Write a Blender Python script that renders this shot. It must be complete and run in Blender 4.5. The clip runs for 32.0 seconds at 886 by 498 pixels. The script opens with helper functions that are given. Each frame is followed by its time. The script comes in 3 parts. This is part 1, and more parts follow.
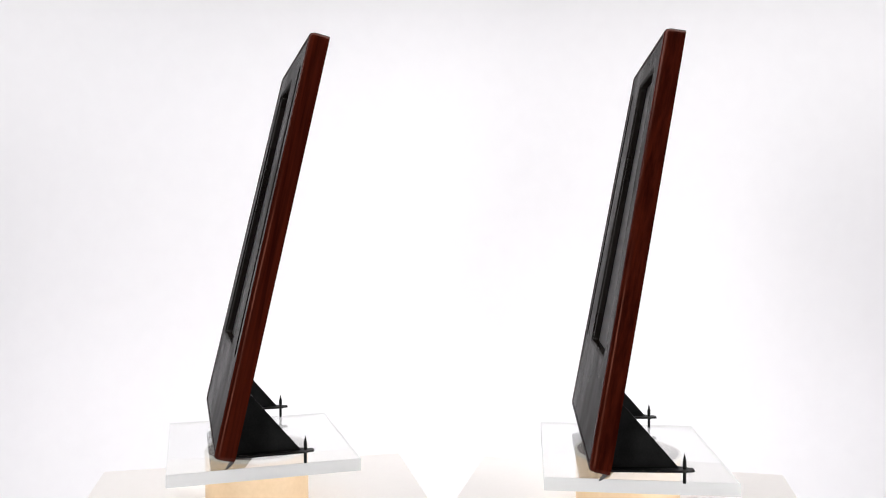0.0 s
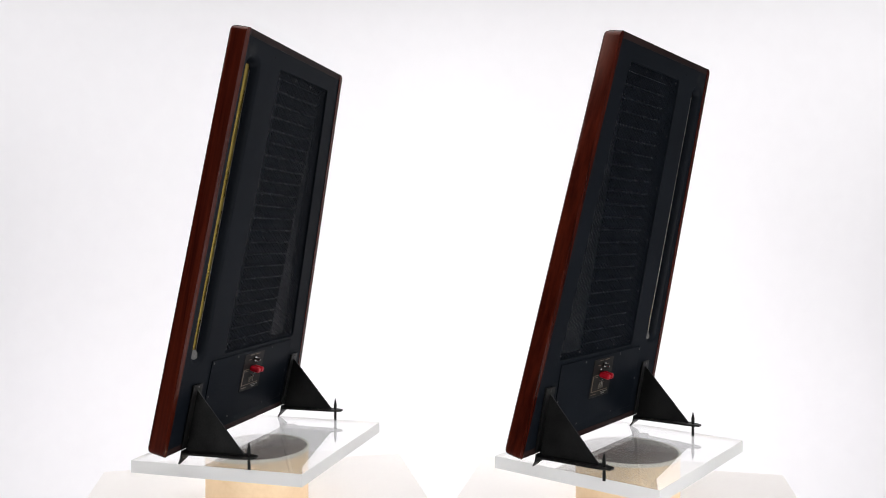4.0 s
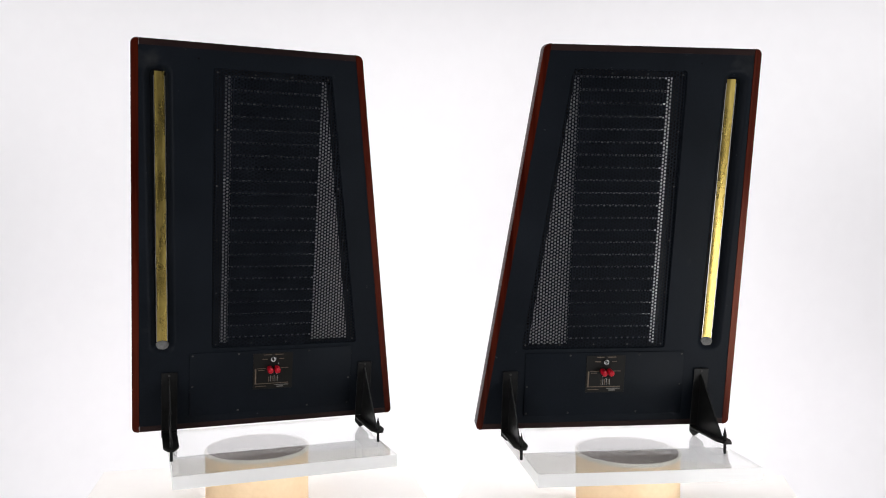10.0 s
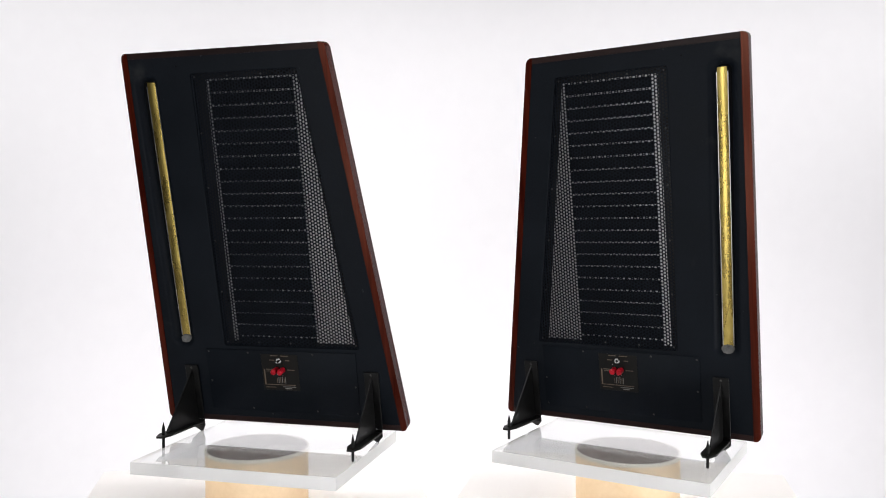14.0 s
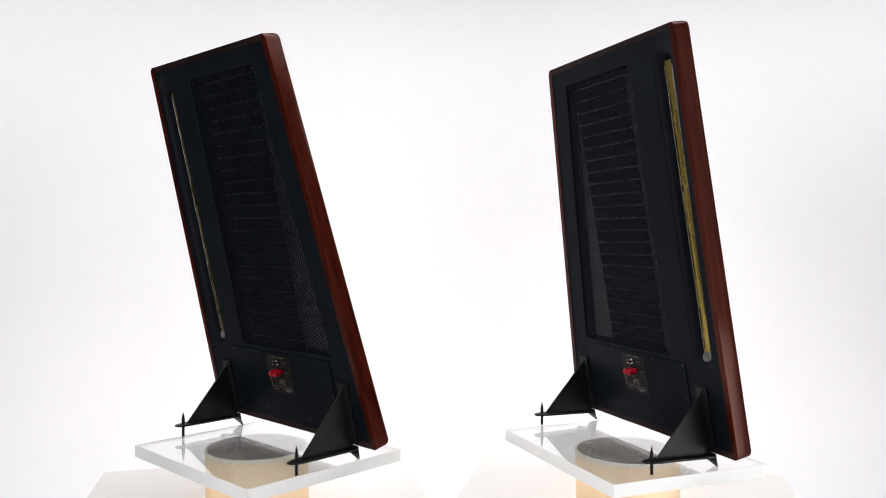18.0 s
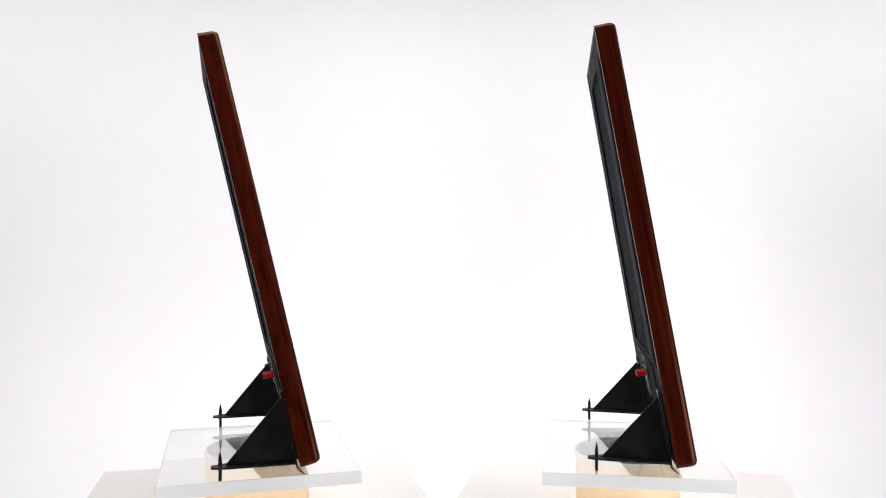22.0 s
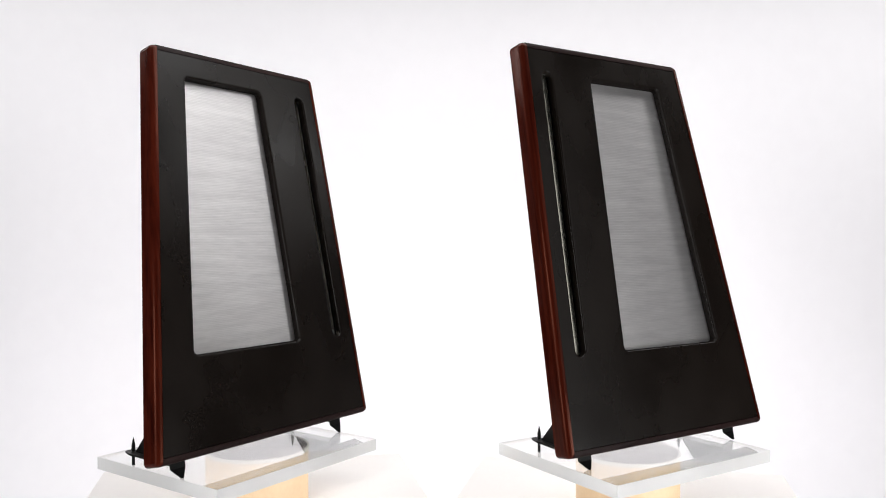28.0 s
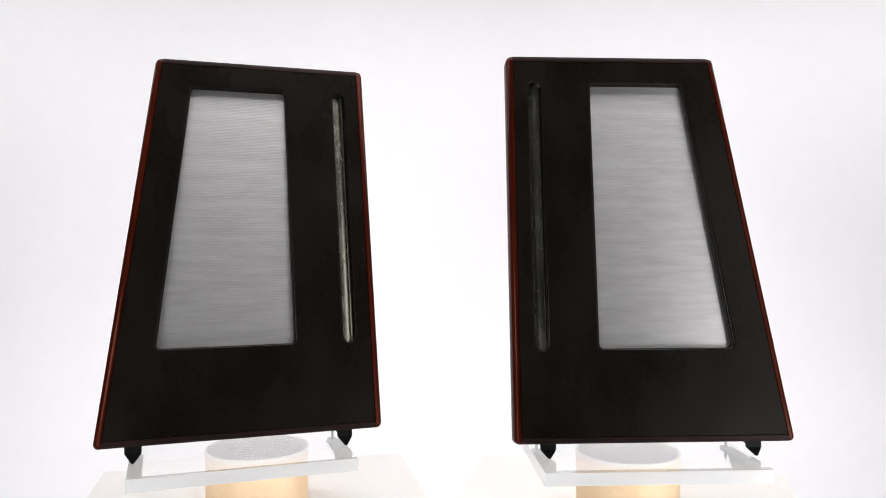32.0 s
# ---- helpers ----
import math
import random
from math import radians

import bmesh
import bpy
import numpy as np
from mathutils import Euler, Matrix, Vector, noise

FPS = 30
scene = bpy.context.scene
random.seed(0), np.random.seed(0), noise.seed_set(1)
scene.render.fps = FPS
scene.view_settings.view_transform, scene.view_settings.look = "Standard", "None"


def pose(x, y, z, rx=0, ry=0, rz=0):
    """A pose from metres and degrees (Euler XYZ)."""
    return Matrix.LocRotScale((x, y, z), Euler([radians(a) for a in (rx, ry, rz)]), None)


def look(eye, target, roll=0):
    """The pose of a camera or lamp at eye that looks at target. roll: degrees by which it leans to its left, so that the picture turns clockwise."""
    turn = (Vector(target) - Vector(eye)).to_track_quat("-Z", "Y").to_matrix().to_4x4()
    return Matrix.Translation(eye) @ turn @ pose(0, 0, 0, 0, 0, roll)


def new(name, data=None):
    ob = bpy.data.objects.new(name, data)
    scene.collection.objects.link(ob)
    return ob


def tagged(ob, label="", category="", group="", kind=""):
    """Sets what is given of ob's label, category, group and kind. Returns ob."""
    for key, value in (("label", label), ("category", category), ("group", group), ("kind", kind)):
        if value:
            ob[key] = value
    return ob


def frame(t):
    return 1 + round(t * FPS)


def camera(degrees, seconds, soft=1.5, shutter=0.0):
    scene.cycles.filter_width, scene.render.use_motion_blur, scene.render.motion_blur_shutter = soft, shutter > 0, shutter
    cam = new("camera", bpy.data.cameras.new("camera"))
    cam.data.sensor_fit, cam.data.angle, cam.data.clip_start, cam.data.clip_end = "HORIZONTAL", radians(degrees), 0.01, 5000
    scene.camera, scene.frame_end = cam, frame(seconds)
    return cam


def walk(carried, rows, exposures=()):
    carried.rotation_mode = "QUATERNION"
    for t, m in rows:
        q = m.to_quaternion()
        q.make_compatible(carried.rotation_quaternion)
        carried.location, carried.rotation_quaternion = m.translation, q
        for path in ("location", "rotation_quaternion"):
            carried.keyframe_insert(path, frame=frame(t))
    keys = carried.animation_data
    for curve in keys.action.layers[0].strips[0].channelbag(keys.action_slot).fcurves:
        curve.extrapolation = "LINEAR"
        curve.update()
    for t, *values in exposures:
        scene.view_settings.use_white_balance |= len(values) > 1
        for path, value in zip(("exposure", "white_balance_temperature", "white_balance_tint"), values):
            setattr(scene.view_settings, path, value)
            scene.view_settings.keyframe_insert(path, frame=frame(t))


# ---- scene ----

Z = 0.91                      # height of the acrylic plates' upper face above the floor
EYE = (0, 0, Z + 0.521)
cam = camera(58.75, 32.0, soft=1.0)
HOLD = pose(*EYE, 90 - 0.73, 0, 0)
walk(cam, [(0, HOLD), (32, HOLD)], exposures=[(0, -0.08), (32, -0.08)])

# the two turntables: place, mirror sign, heading of the loudspeaker's front at 0 s, degrees a second,
# shift on the plate, lean and height of the panel, and the slow unevenness of the turning, second by second
SETS = {
    "first": dict(
        x=-0.4724, y=1.9975, m=1, start=198.14, rate=-8.31, ox=-0.0042, oy=0.1175, lean=12.64, lift=0.0455, lag=(
        0, 0.4, 0.6, 0.4, 0.3, 0.3, 0.3, 0, -1.1, -2.7, -4.2, -5.1, -5.7, -5.9, -5.9, -5.6, -4.9, -3.7, -2.1, -0.7,
        0.3, 0.6, 0.4, 0.2, 0.4, 0.6, 0.6, 0.3, -0.4, -1, -1.5, -2.2, -3.1,
        )),
    "second": dict(
        x=0.4619, y=1.9661, m=-1, start=173.75, rate=-8.31, ox=-0.0002, oy=0.1239, lean=10.51, lift=0.0410, lag=(
        0, 0.4, 0.3, 0.3, 0.6, 1.2, 2.1, 3.2, 4.3, 5.1, 5.5, 5.3, 4.5, 3.1, 1.4, -0.5, -2.3, -3.1, -2.7, -1.7, -0.7,
        0.1, 0.4, 0.7, 0.9, 1, 1.2, 1.3, 1.5, 2, 2.9, 4.1, 5.3,
        )),
}

# ---- light ----
world = bpy.data.worlds.new("studio_air")
scene.world = world
world.use_nodes = True
world.node_tree.nodes["Background"].inputs[0].default_value = (1, 1, 1, 1)
world.node_tree.nodes["Background"].inputs[1].default_value = 0.02


def softbox(name, eye, target, width, height, watts, colour=(1, 1, 1)):
    lamp = bpy.data.lights.new(name, "AREA")
    lamp.shape, lamp.size, lamp.size_y, lamp.energy, lamp.color = "RECTANGLE", width, height, watts, colour
    ob = new(name, lamp)
    ob.matrix_world = look(eye, target)
    return ob


softbox("softbox_right", (1.75, 0.85, 1.80), (0, 1.95, 1.40), 1.25, 1.35, 6)
softbox("softbox_left", (-1.65, -0.85, 1.70), (-0.1, 1.9, 1.42), 0.95, 0.95, 32)
softbox("softbox_overhead", (0, 1.9, 3.0), (0, 2.1, 0.5), 2.8, 1.2, 52)
# unseen low fills, added to brighten the foil backs, plinths and plate edges
softbox("low_fill_right", (1.80, 0.75, 0.58), (0, 2.0, 1.0), 1.2, 0.8, 24)
softbox("low_fill_left", (-1.60, -0.7, 0.50), (0, 2.0, 0.85), 0.9, 0.7, 18)
# unseen fills, added to lift the paper backdrop to an even white
softbox("backdrop_fill_top", (0, 2.75, 3.05), (0, 4.1, 1.0), 4.2, 0.4, 12)
for side in (-1, 1):
    softbox("backdrop_fill_side", (side * 2.7, 2.75, 3.0), (side * 2.0, 4.1, 1.1), 1.8, 0.4, 19.5 if side > 0 else 18)
softbox("backdrop_fill_low", (0, 2.95, 0.12), (0, 4.1, 1.1), 7.0, 0.2, 19)


# ---- materials ----
def nodes_of(name):
    mat = bpy.data.materials.new(name)
    mat.use_nodes = True
    nt = mat.node_tree
    return mat, nt, nt.nodes["Principled BSDF"]


def surface(name, dark, light, rough=0.5, metal=0.0, scale=(8, 8, 8), grain=90.0, bump=0.05, coat=0.0, spread=0.12, spec=0.5, specks=(), lean=0.0):
    """Two-tone surface: large soft blotches, fine grain, uneven gloss and a fine relief."""
    mat, nt, bs = nodes_of(name)
    L = nt.links.new
    tc = nt.nodes.new("ShaderNodeTexCoord")
    mp = nt.nodes.new("ShaderNodeMapping")
    mp.inputs["Scale"].default_value = scale
    tip = nt.nodes.new("ShaderNodeMapping")
    tip.inputs["Rotation"].default_value[0] = radians(lean)
    L(tc.outputs["Object"], tip.inputs["Vector"])
    L(tip.outputs[0], mp.inputs["Vector"])
    n1 = nt.nodes.new("ShaderNodeTexNoise")
    n1.inputs["Scale"].default_value, n1.inputs["Detail"].default_value = 1.0, 5
    L(mp.outputs[0], n1.inputs["Vector"])
    n2 = nt.nodes.new("ShaderNodeTexNoise")
    n2.inputs["Scale"].default_value, n2.inputs["Detail"].default_value = grain / max(scale), 3
    L(mp.outputs[0], n2.inputs["Vector"])
    mix = nt.nodes.new("ShaderNodeMath")
    mix.operation = "MULTIPLY_ADD"
    L(n1.outputs[0], mix.inputs[0])
    mix.inputs[1].default_value = 0.65
    half = nt.nodes.new("ShaderNodeMath")
    half.operation = "MULTIPLY"
    L(n2.outputs[0], half.inputs[0])
    half.inputs[1].default_value = 0.35
    L(half.outputs[0], mix.inputs[2])
    ramp = nt.nodes.new("ShaderNodeValToRGB")
    ramp.color_ramp.elements[0].position, ramp.color_ramp.elements[1].position = 0.36, 0.66
    ramp.color_ramp.elements[0].color, ramp.color_ramp.elements[1].color = (*dark, 1), (*light, 1)
    L(mix.outputs[0], ramp.inputs[0])
    colour = ramp.outputs[0]
    for kind in specks:
        # sparse scuffs and specks: their colour, how many in a metre, how rare, how soft
        tint, often, rare, soft = kind
        n3 = nt.nodes.new("ShaderNodeTexNoise")
        n3.inputs["Scale"].default_value, n3.inputs["Detail"].default_value = often, 6
        L(tc.outputs["Object"], n3.inputs["Vector"])
        cut = nt.nodes.new("ShaderNodeMapRange")
        cut.inputs["From Min"].default_value, cut.inputs["From Max"].default_value = rare, rare + soft
        L(n3.outputs[0], cut.inputs["Value"])
        mx = nt.nodes.new("ShaderNodeMix")
        mx.data_type = "RGBA"
        L(cut.outputs[0], mx.inputs["Factor"])
        L(colour, mx.inputs["A"])
        mx.inputs["B"].default_value = (*tint, 1)
        colour = mx.outputs["Result"]
    L(colour, bs.inputs["Base Color"])
    rr = nt.nodes.new("ShaderNodeMapRange")
    rr.inputs["To Min"].default_value, rr.inputs["To Max"].default_value = max(0.02, rough - spread), rough + spread
    L(n1.outputs[0], rr.inputs["Value"])
    L(rr.outputs[0], bs.inputs["Roughness"])
    bs.inputs["Metallic"].default_value = metal
    bs.inputs["Coat Weight"].default_value = coat
    bs.inputs["Coat Roughness"].default_value = 0.05
    bs.inputs["Specular IOR Level"].default_value = spec
    if bump:
        bp = nt.nodes.new("ShaderNodeBump")
        bp.inputs["Strength"].default_value, bp.inputs["Distance"].default_value = bump, 0.002
        L(n2.outputs[0], bp.inputs["Height"])
        L(bp.outputs[0], bs.inputs["Normal"])
    return mat


WALL = surface("white_backdrop", (0.872, 0.853, 0.876), (0.899, 0.880, 0.903), 0.8, scale=(0.8, 0.8, 0.8), grain=12, bump=0.02)
ROOM = surface("charcoal_room_paint", (0.035, 0.035, 0.037), (0.05, 0.05, 0.052), 0.8, scale=(1, 1, 1), grain=20)
FLOORING = surface("dark_floor", (0.05, 0.048, 0.046), (0.08, 0.077, 0.074), 0.6, scale=(2, 2, 2), grain=40)
MAHOGANY = surface("red_mahogany", (0.021, 0.0025, 0.0014), (0.058, 0.0082, 0.0036), 0.22, scale=(60, 60, 2.4), grain=210, bump=0.05, coat=0.0, spec=0.36, spread=0.06, lean=11.6)
DARKWOOD = surface("near_black_lacquer", (0.010, 0.006, 0.006), (0.024, 0.013, 0.012), 0.36, scale=(3, 14, 14), grain=120, bump=0.05, spec=0.10)
BAFFLE = surface("satin_black_baffle", (0.0048, 0.0034, 0.0027), (0.0086, 0.0062, 0.0049), 0.28, scale=(6, 6, 4), grain=300, bump=0.03, spread=0.20, spec=0.13)
BACKING = surface("blue_black_back", (0.0037, 0.0051, 0.0075), (0.0068, 0.0088, 0.0124), 0.48, scale=(5, 5, 5), grain=260, bump=0.05, spec=0.055, specks=(((0.045, 0.047, 0.05), 60, 0.725, 0.06), ((0.020, 0.021, 0.022), 9, 0.66, 0.14)))
GRILLE = surface("black_perforated_steel", (0.0042, 0.0056, 0.0085), (0.0078, 0.0100, 0.0145), 0.5, scale=(20, 20, 20), grain=200, bump=0.0, spec=0.06)
STEEL = surface("black_bracket_steel", (0.0045, 0.0045, 0.0045), (0.012, 0.012, 0.012), 0.38, scale=(25, 25, 25), grain=300, bump=0.08, spec=0.09)
FOOTING = surface("scuffed_foot_steel", (0.0050, 0.0048, 0.0046), (0.014, 0.0135, 0.013), 0.42, scale=(25, 25, 25), grain=300, bump=0.10, spec=0.10, specks=(((0.050, 0.046, 0.042), 85, 0.60, 0.06),))
BARS = surface("charcoal_magnet", (0.0022, 0.0024, 0.003), (0.0042, 0.0044, 0.005), 0.7, scale=(20, 20, 20), spec=0.03)
FOIL = surface("pleated_aluminium", (0.49, 0.474, 0.477), (0.60, 0.584, 0.581), 0.42, metal=0.88, scale=(7, 7, 60), grain=260, bump=0.05, spread=0.02)
# the pleats scatter the light up and down more than sideways; a dark tint dims the gloss at a flat angle
fnt = FOIL.node_tree
fbs, upright = fnt.nodes["Principled BSDF"], fnt.nodes.new("ShaderNodeCombineXYZ")
upright.inputs["Z"].default_value = 1.0
fnt.links.new(upright.outputs[0], fbs.inputs["Tangent"])
fbs.inputs["Anisotropic"].default_value = 0.8
fbs.inputs["Specular Tint"].default_value = (0.03, 0.03, 0.03, 1)


def matt_at_flat_angles(mat, near, far):
    """The gloss of a satin paint that dies away towards a flat angle."""
    nt = mat.node_tree
    lw, mr = nt.nodes.new("ShaderNodeLayerWeight"), nt.nodes.new("ShaderNodeMapRange")
    mr.inputs["From Min"].default_value, mr.inputs["From Max"].default_value = 0.25, 0.75
    mr.inputs["To Min"].default_value, mr.inputs["To Max"].default_value = near, far
    nt.links.new(lw.outputs["Facing"], mr.inputs["Value"])
    nt.links.new(mr.outputs[0], nt.nodes["Principled BSDF"].inputs["Specular IOR Level"])


matt_at_flat_angles(BAFFLE, 0.15, 0.004)
matt_at_flat_angles(MAHOGANY, 0.19, 0.008)
MAHOGANY.node_tree.nodes["Principled BSDF"].inputs["Specular Tint"].default_value = (1.0, 0.38, 0.25, 1)   # red put into the gloss, so that its reflections turn coppery
matt_at_flat_angles(DARKWOOD, 0.06, 0.006)
matt_at_flat_angles(BACKING, 0.055, 0.008)
matt_at_flat_angles(GRILLE, 0.05, 0.008)
RIBBON = surface("silver_ribbon", (0.52, 0.50, 0.43), (0.64, 0.62, 0.54), 0.26, metal=1.0, scale=(30, 30, 6), grain=200, bump=0.02)
KAPTON = surface("yellow_film", (0.28, 0.205, 0.052), (0.43, 0.325, 0.095), 0.27, metal=0.92, scale=(40, 40, 9), grain=260, bump=0.07)
# dark edge tint stands in for dim surroundings mirrored at a flat angle
KAPTON.node_tree.nodes["Principled BSDF"].inputs["Specular Tint"].default_value = (0.05, 0.04, 0.02, 1)
LITDUST = surface("lit_grey_dust", (0.05, 0.049, 0.047), (0.18, 0.177, 0.172), 0.8, scale=(60, 60, 60))
LABEL = surface("gloss_black_label", (0.006, 0.006, 0.006), (0.009, 0.008, 0.007), 0.5, scale=(20, 20, 20), bump=0.0, spec=0.1)
GOLD = surface("gold_print", (0.062, 0.040, 0.024), (0.115, 0.078, 0.046), 0.5, scale=(60, 60, 60), bump=0.0)
WHITE = surface("pale_print", (0.10, 0.096, 0.09), (0.18, 0.174, 0.16), 0.5, scale=(60, 60, 60), bump=0.0)
RED = surface("red_plastic", (0.26, 0.002, 0.008), (0.40, 0.004, 0.016), 0.34, scale=(60, 60, 60), bump=0.0, spec=0.2)
CHROME = surface("chrome", (0.30, 0.30, 0.29), (0.42, 0.42, 0.41), 0.16, metal=1.0, scale=(60, 60, 60), bump=0.0, spread=0.06)
EDGING = surface("dull_aluminium_edge", (0.20, 0.19, 0.18), (0.34, 0.33, 0.31), 0.34, metal=1.0, scale=(60, 60, 8), bump=0.0)
SCREW = surface("dull_screw_steel", (0.022, 0.021, 0.020), (0.075, 0.072, 0.070), 0.42, metal=0.8, scale=(90, 90, 90), bump=0.0)
BEIGE = surface("beige_drum", (0.78, 0.56, 0.33), (0.86, 0.64, 0.41), 0.5, scale=(9, 9, 9), grain=90)
PALE = surface("pale_cream_rim", (0.66, 0.61, 0.53), (0.74, 0.70, 0.62), 0.45, scale=(20, 20, 20))
DISC = surface("grey_platter", (0.110, 0.078, 0.066), (0.180, 0.131, 0.112), 0.16, scale=(14, 14, 14), grain=160, bump=0.02, spread=0.06)
TABLE = surface("cream_plinth", (0.965, 0.912, 0.880), (0.985, 0.935, 0.906), 0.45, scale=(4, 4, 4), grain=80, bump=0.02, specks=(((0.45, 0.41, 0.38), 55, 0.745, 0.06),))


def clear_acrylic():
    mat, nt, bs = nodes_of("clear_acrylic")
    bs.inputs["Base Color"].default_value = (0.975, 0.985, 0.98, 1)
    bs.inputs["Transmission Weight"].default_value = 0.92
    bs.inputs["Coat Weight"].default_value = 0.7
    bs.inputs["IOR"].default_value = 1.49
    no = nt.nodes.new("ShaderNodeTexNoise")
    no.inputs["Scale"].default_value, no.inputs["Detail"].default_value = 45, 4
    rr = nt.nodes.new("ShaderNodeMapRange")
    rr.inputs["From Min"].default_value, rr.inputs["To Min"].default_value, rr.inputs["To Max"].default_value = 0.45, 0.0, 0.05
    nt.links.new(no.outputs[0], rr.inputs["Value"])
    nt.links.new(rr.outputs[0], bs.inputs["Roughness"])
    return mat


ACRYLIC = clear_acrylic()


def whitened_edge():
    """Polished cut of the acrylic: clear, with white mixed in for its bright inner reflections."""
    mat, nt, bs = nodes_of("whitened_acrylic_edge")
    out = nt.nodes["Material Output"]
    no = nt.nodes.new("ShaderNodeTexNoise")
    no.inputs["Scale"].default_value = 60
    ramp = nt.nodes.new("ShaderNodeValToRGB")
    ramp.color_ramp.elements[0].color, ramp.color_ramp.elements[1].color = (0.95, 0.95, 0.945, 1), (0.98, 0.98, 0.975, 1)
    nt.links.new(no.outputs[0], ramp.inputs[0])
    bs.inputs["Roughness"].default_value = 0.10
    bs.inputs["IOR"].default_value = 1.49
    bs.inputs["Transmission Weight"].default_value = 0.97
    whiten, glow = nt.nodes.new("ShaderNodeBsdfDiffuse"), nt.nodes.new("ShaderNodeBsdfTranslucent")
    both = nt.nodes.new("ShaderNodeMixShader")
    both.inputs[0].default_value = 0.4
    mix = nt.nodes.new("ShaderNodeMixShader")
    mix.inputs[0].default_value = 0.62
    nt.links.new(ramp.outputs[0], bs.inputs["Base Color"])
    nt.links.new(ramp.outputs[0], whiten.inputs["Color"])
    nt.links.new(bs.outputs[0], mix.inputs[1])
    nt.links.new(ramp.outputs[0], glow.inputs["Color"])
    nt.links.new(whiten.outputs[0], both.inputs[1])
    nt.links.new(glow.outputs[0], both.inputs[2])
    nt.links.new(both.outputs[0], mix.inputs[2])
    nt.links.new(mix.outputs[0], out.inputs["Surface"])
    return mat


EDGE = whitened_edge()


# ---- mesh helpers ----
def part(name, bm, material, parent=None, label="", smooth=False):
    bmesh.ops.recalc_face_normals(bm, faces=bm.faces)
    me = bpy.data.meshes.new(name)
    bm.to_mesh(me)
    bm.free()
    me.materials.append(material)
    if smooth:
        me.shade_smooth()
        me.set_sharp_from_angle(angle=radians(35))
    ob = new(name, me)
    ob.parent = parent
    return tagged(ob, label) if label else ob


def empty(name, label, category, group=""):
    return tagged(new(name), label, category, group)


def box(lo, hi, bevel=0.0, seg=2):
    bm = bmesh.new()
    bmesh.ops.create_cube(bm, size=1)
    for v in bm.verts:
        v.co = Vector([(a + b) / 2 + c * (b - a) for a, b, c in zip(lo, hi, v.co)])
    if bevel:
        bmesh.ops.bevel(bm, geom=list(bm.edges), offset=bevel, segments=seg, profile=0.5, affect="EDGES")
    return bm


def cylinder(r, z0, z1, seg=24, r2=None, bevel=0.0):
    bm = bmesh.new()
    bmesh.ops.create_cone(bm, cap_ends=True, segments=seg, radius1=r, radius2=r if r2 is None else r2, depth=z1 - z0)
    bmesh.ops.translate(bm, vec=(0, 0, (z0 + z1) / 2), verts=bm.verts)
    if bevel:
        rim = [e for e in bm.edges if len({round(v.co.z, 5) for v in e.verts}) == 1]
        bmesh.ops.bevel(bm, geom=rim, offset=bevel, segments=2, profile=0.5, affect="EDGES")
    return bm


def joined(*bms):
    """One bmesh out of several."""
    whole = bmesh.new()
    for bm in bms:
        me = bpy.data.meshes.new("t")
        bm.to_mesh(me)
        bm.free()
        whole.from_mesh(me)
        bpy.data.meshes.remove(me)
    return whole


def inset(corners, d):
    """A convex polygon with its sides moved inwards by d (outwards when negative)."""
    out, n = [], len(corners)
    cx, cy = sum(c[0] for c in corners) / n, sum(c[1] for c in corners) / n
    lines = []
    for i in range(n):
        (x0, y0), (x1, y1) = corners[i], corners[(i + 1) % n]
        nx, ny = y0 - y1, x1 - x0
        k = math.hypot(nx, ny)
        nx, ny = nx / k, ny / k
        if (cx - x0) * nx + (cy - y0) * ny < 0:
            nx, ny = -nx, -ny
        lines.append((nx, ny, nx * x0 + ny * y0 + d))
    for i in range(n):
        a, b = lines[i - 1], lines[i]
        det = a[0] * b[1] - b[0] * a[1]
        out.append(((a[2] * b[1] - b[2] * a[1]) / det, (a[0] * b[2] - b[0] * a[2]) / det))
    return out


def rounded(corners, r, seg=5):
    """The outline of a convex polygon with rounded corners."""
    pts, n = [], len(corners)
    for i in range(n):
        p, a, b = Vector(corners[i]), Vector(corners[i - 1]), Vector(corners[(i + 1) % n])
        da, db = (a - p).normalized(), (b - p).normalized()
        half = da.angle(db) / 2
        t = r / math.tan(half)
        mid = p + (da + db).normalized() * (r / math.sin(half))
        s, e = p + da * t - mid, p + db * t - mid
        for k in range(seg + 1):
            f = k / seg
            v = (s * (1 - f) + e * f).normalized() * r
            pts.append((mid.x + v.x, mid.y + v.y))
    return pts


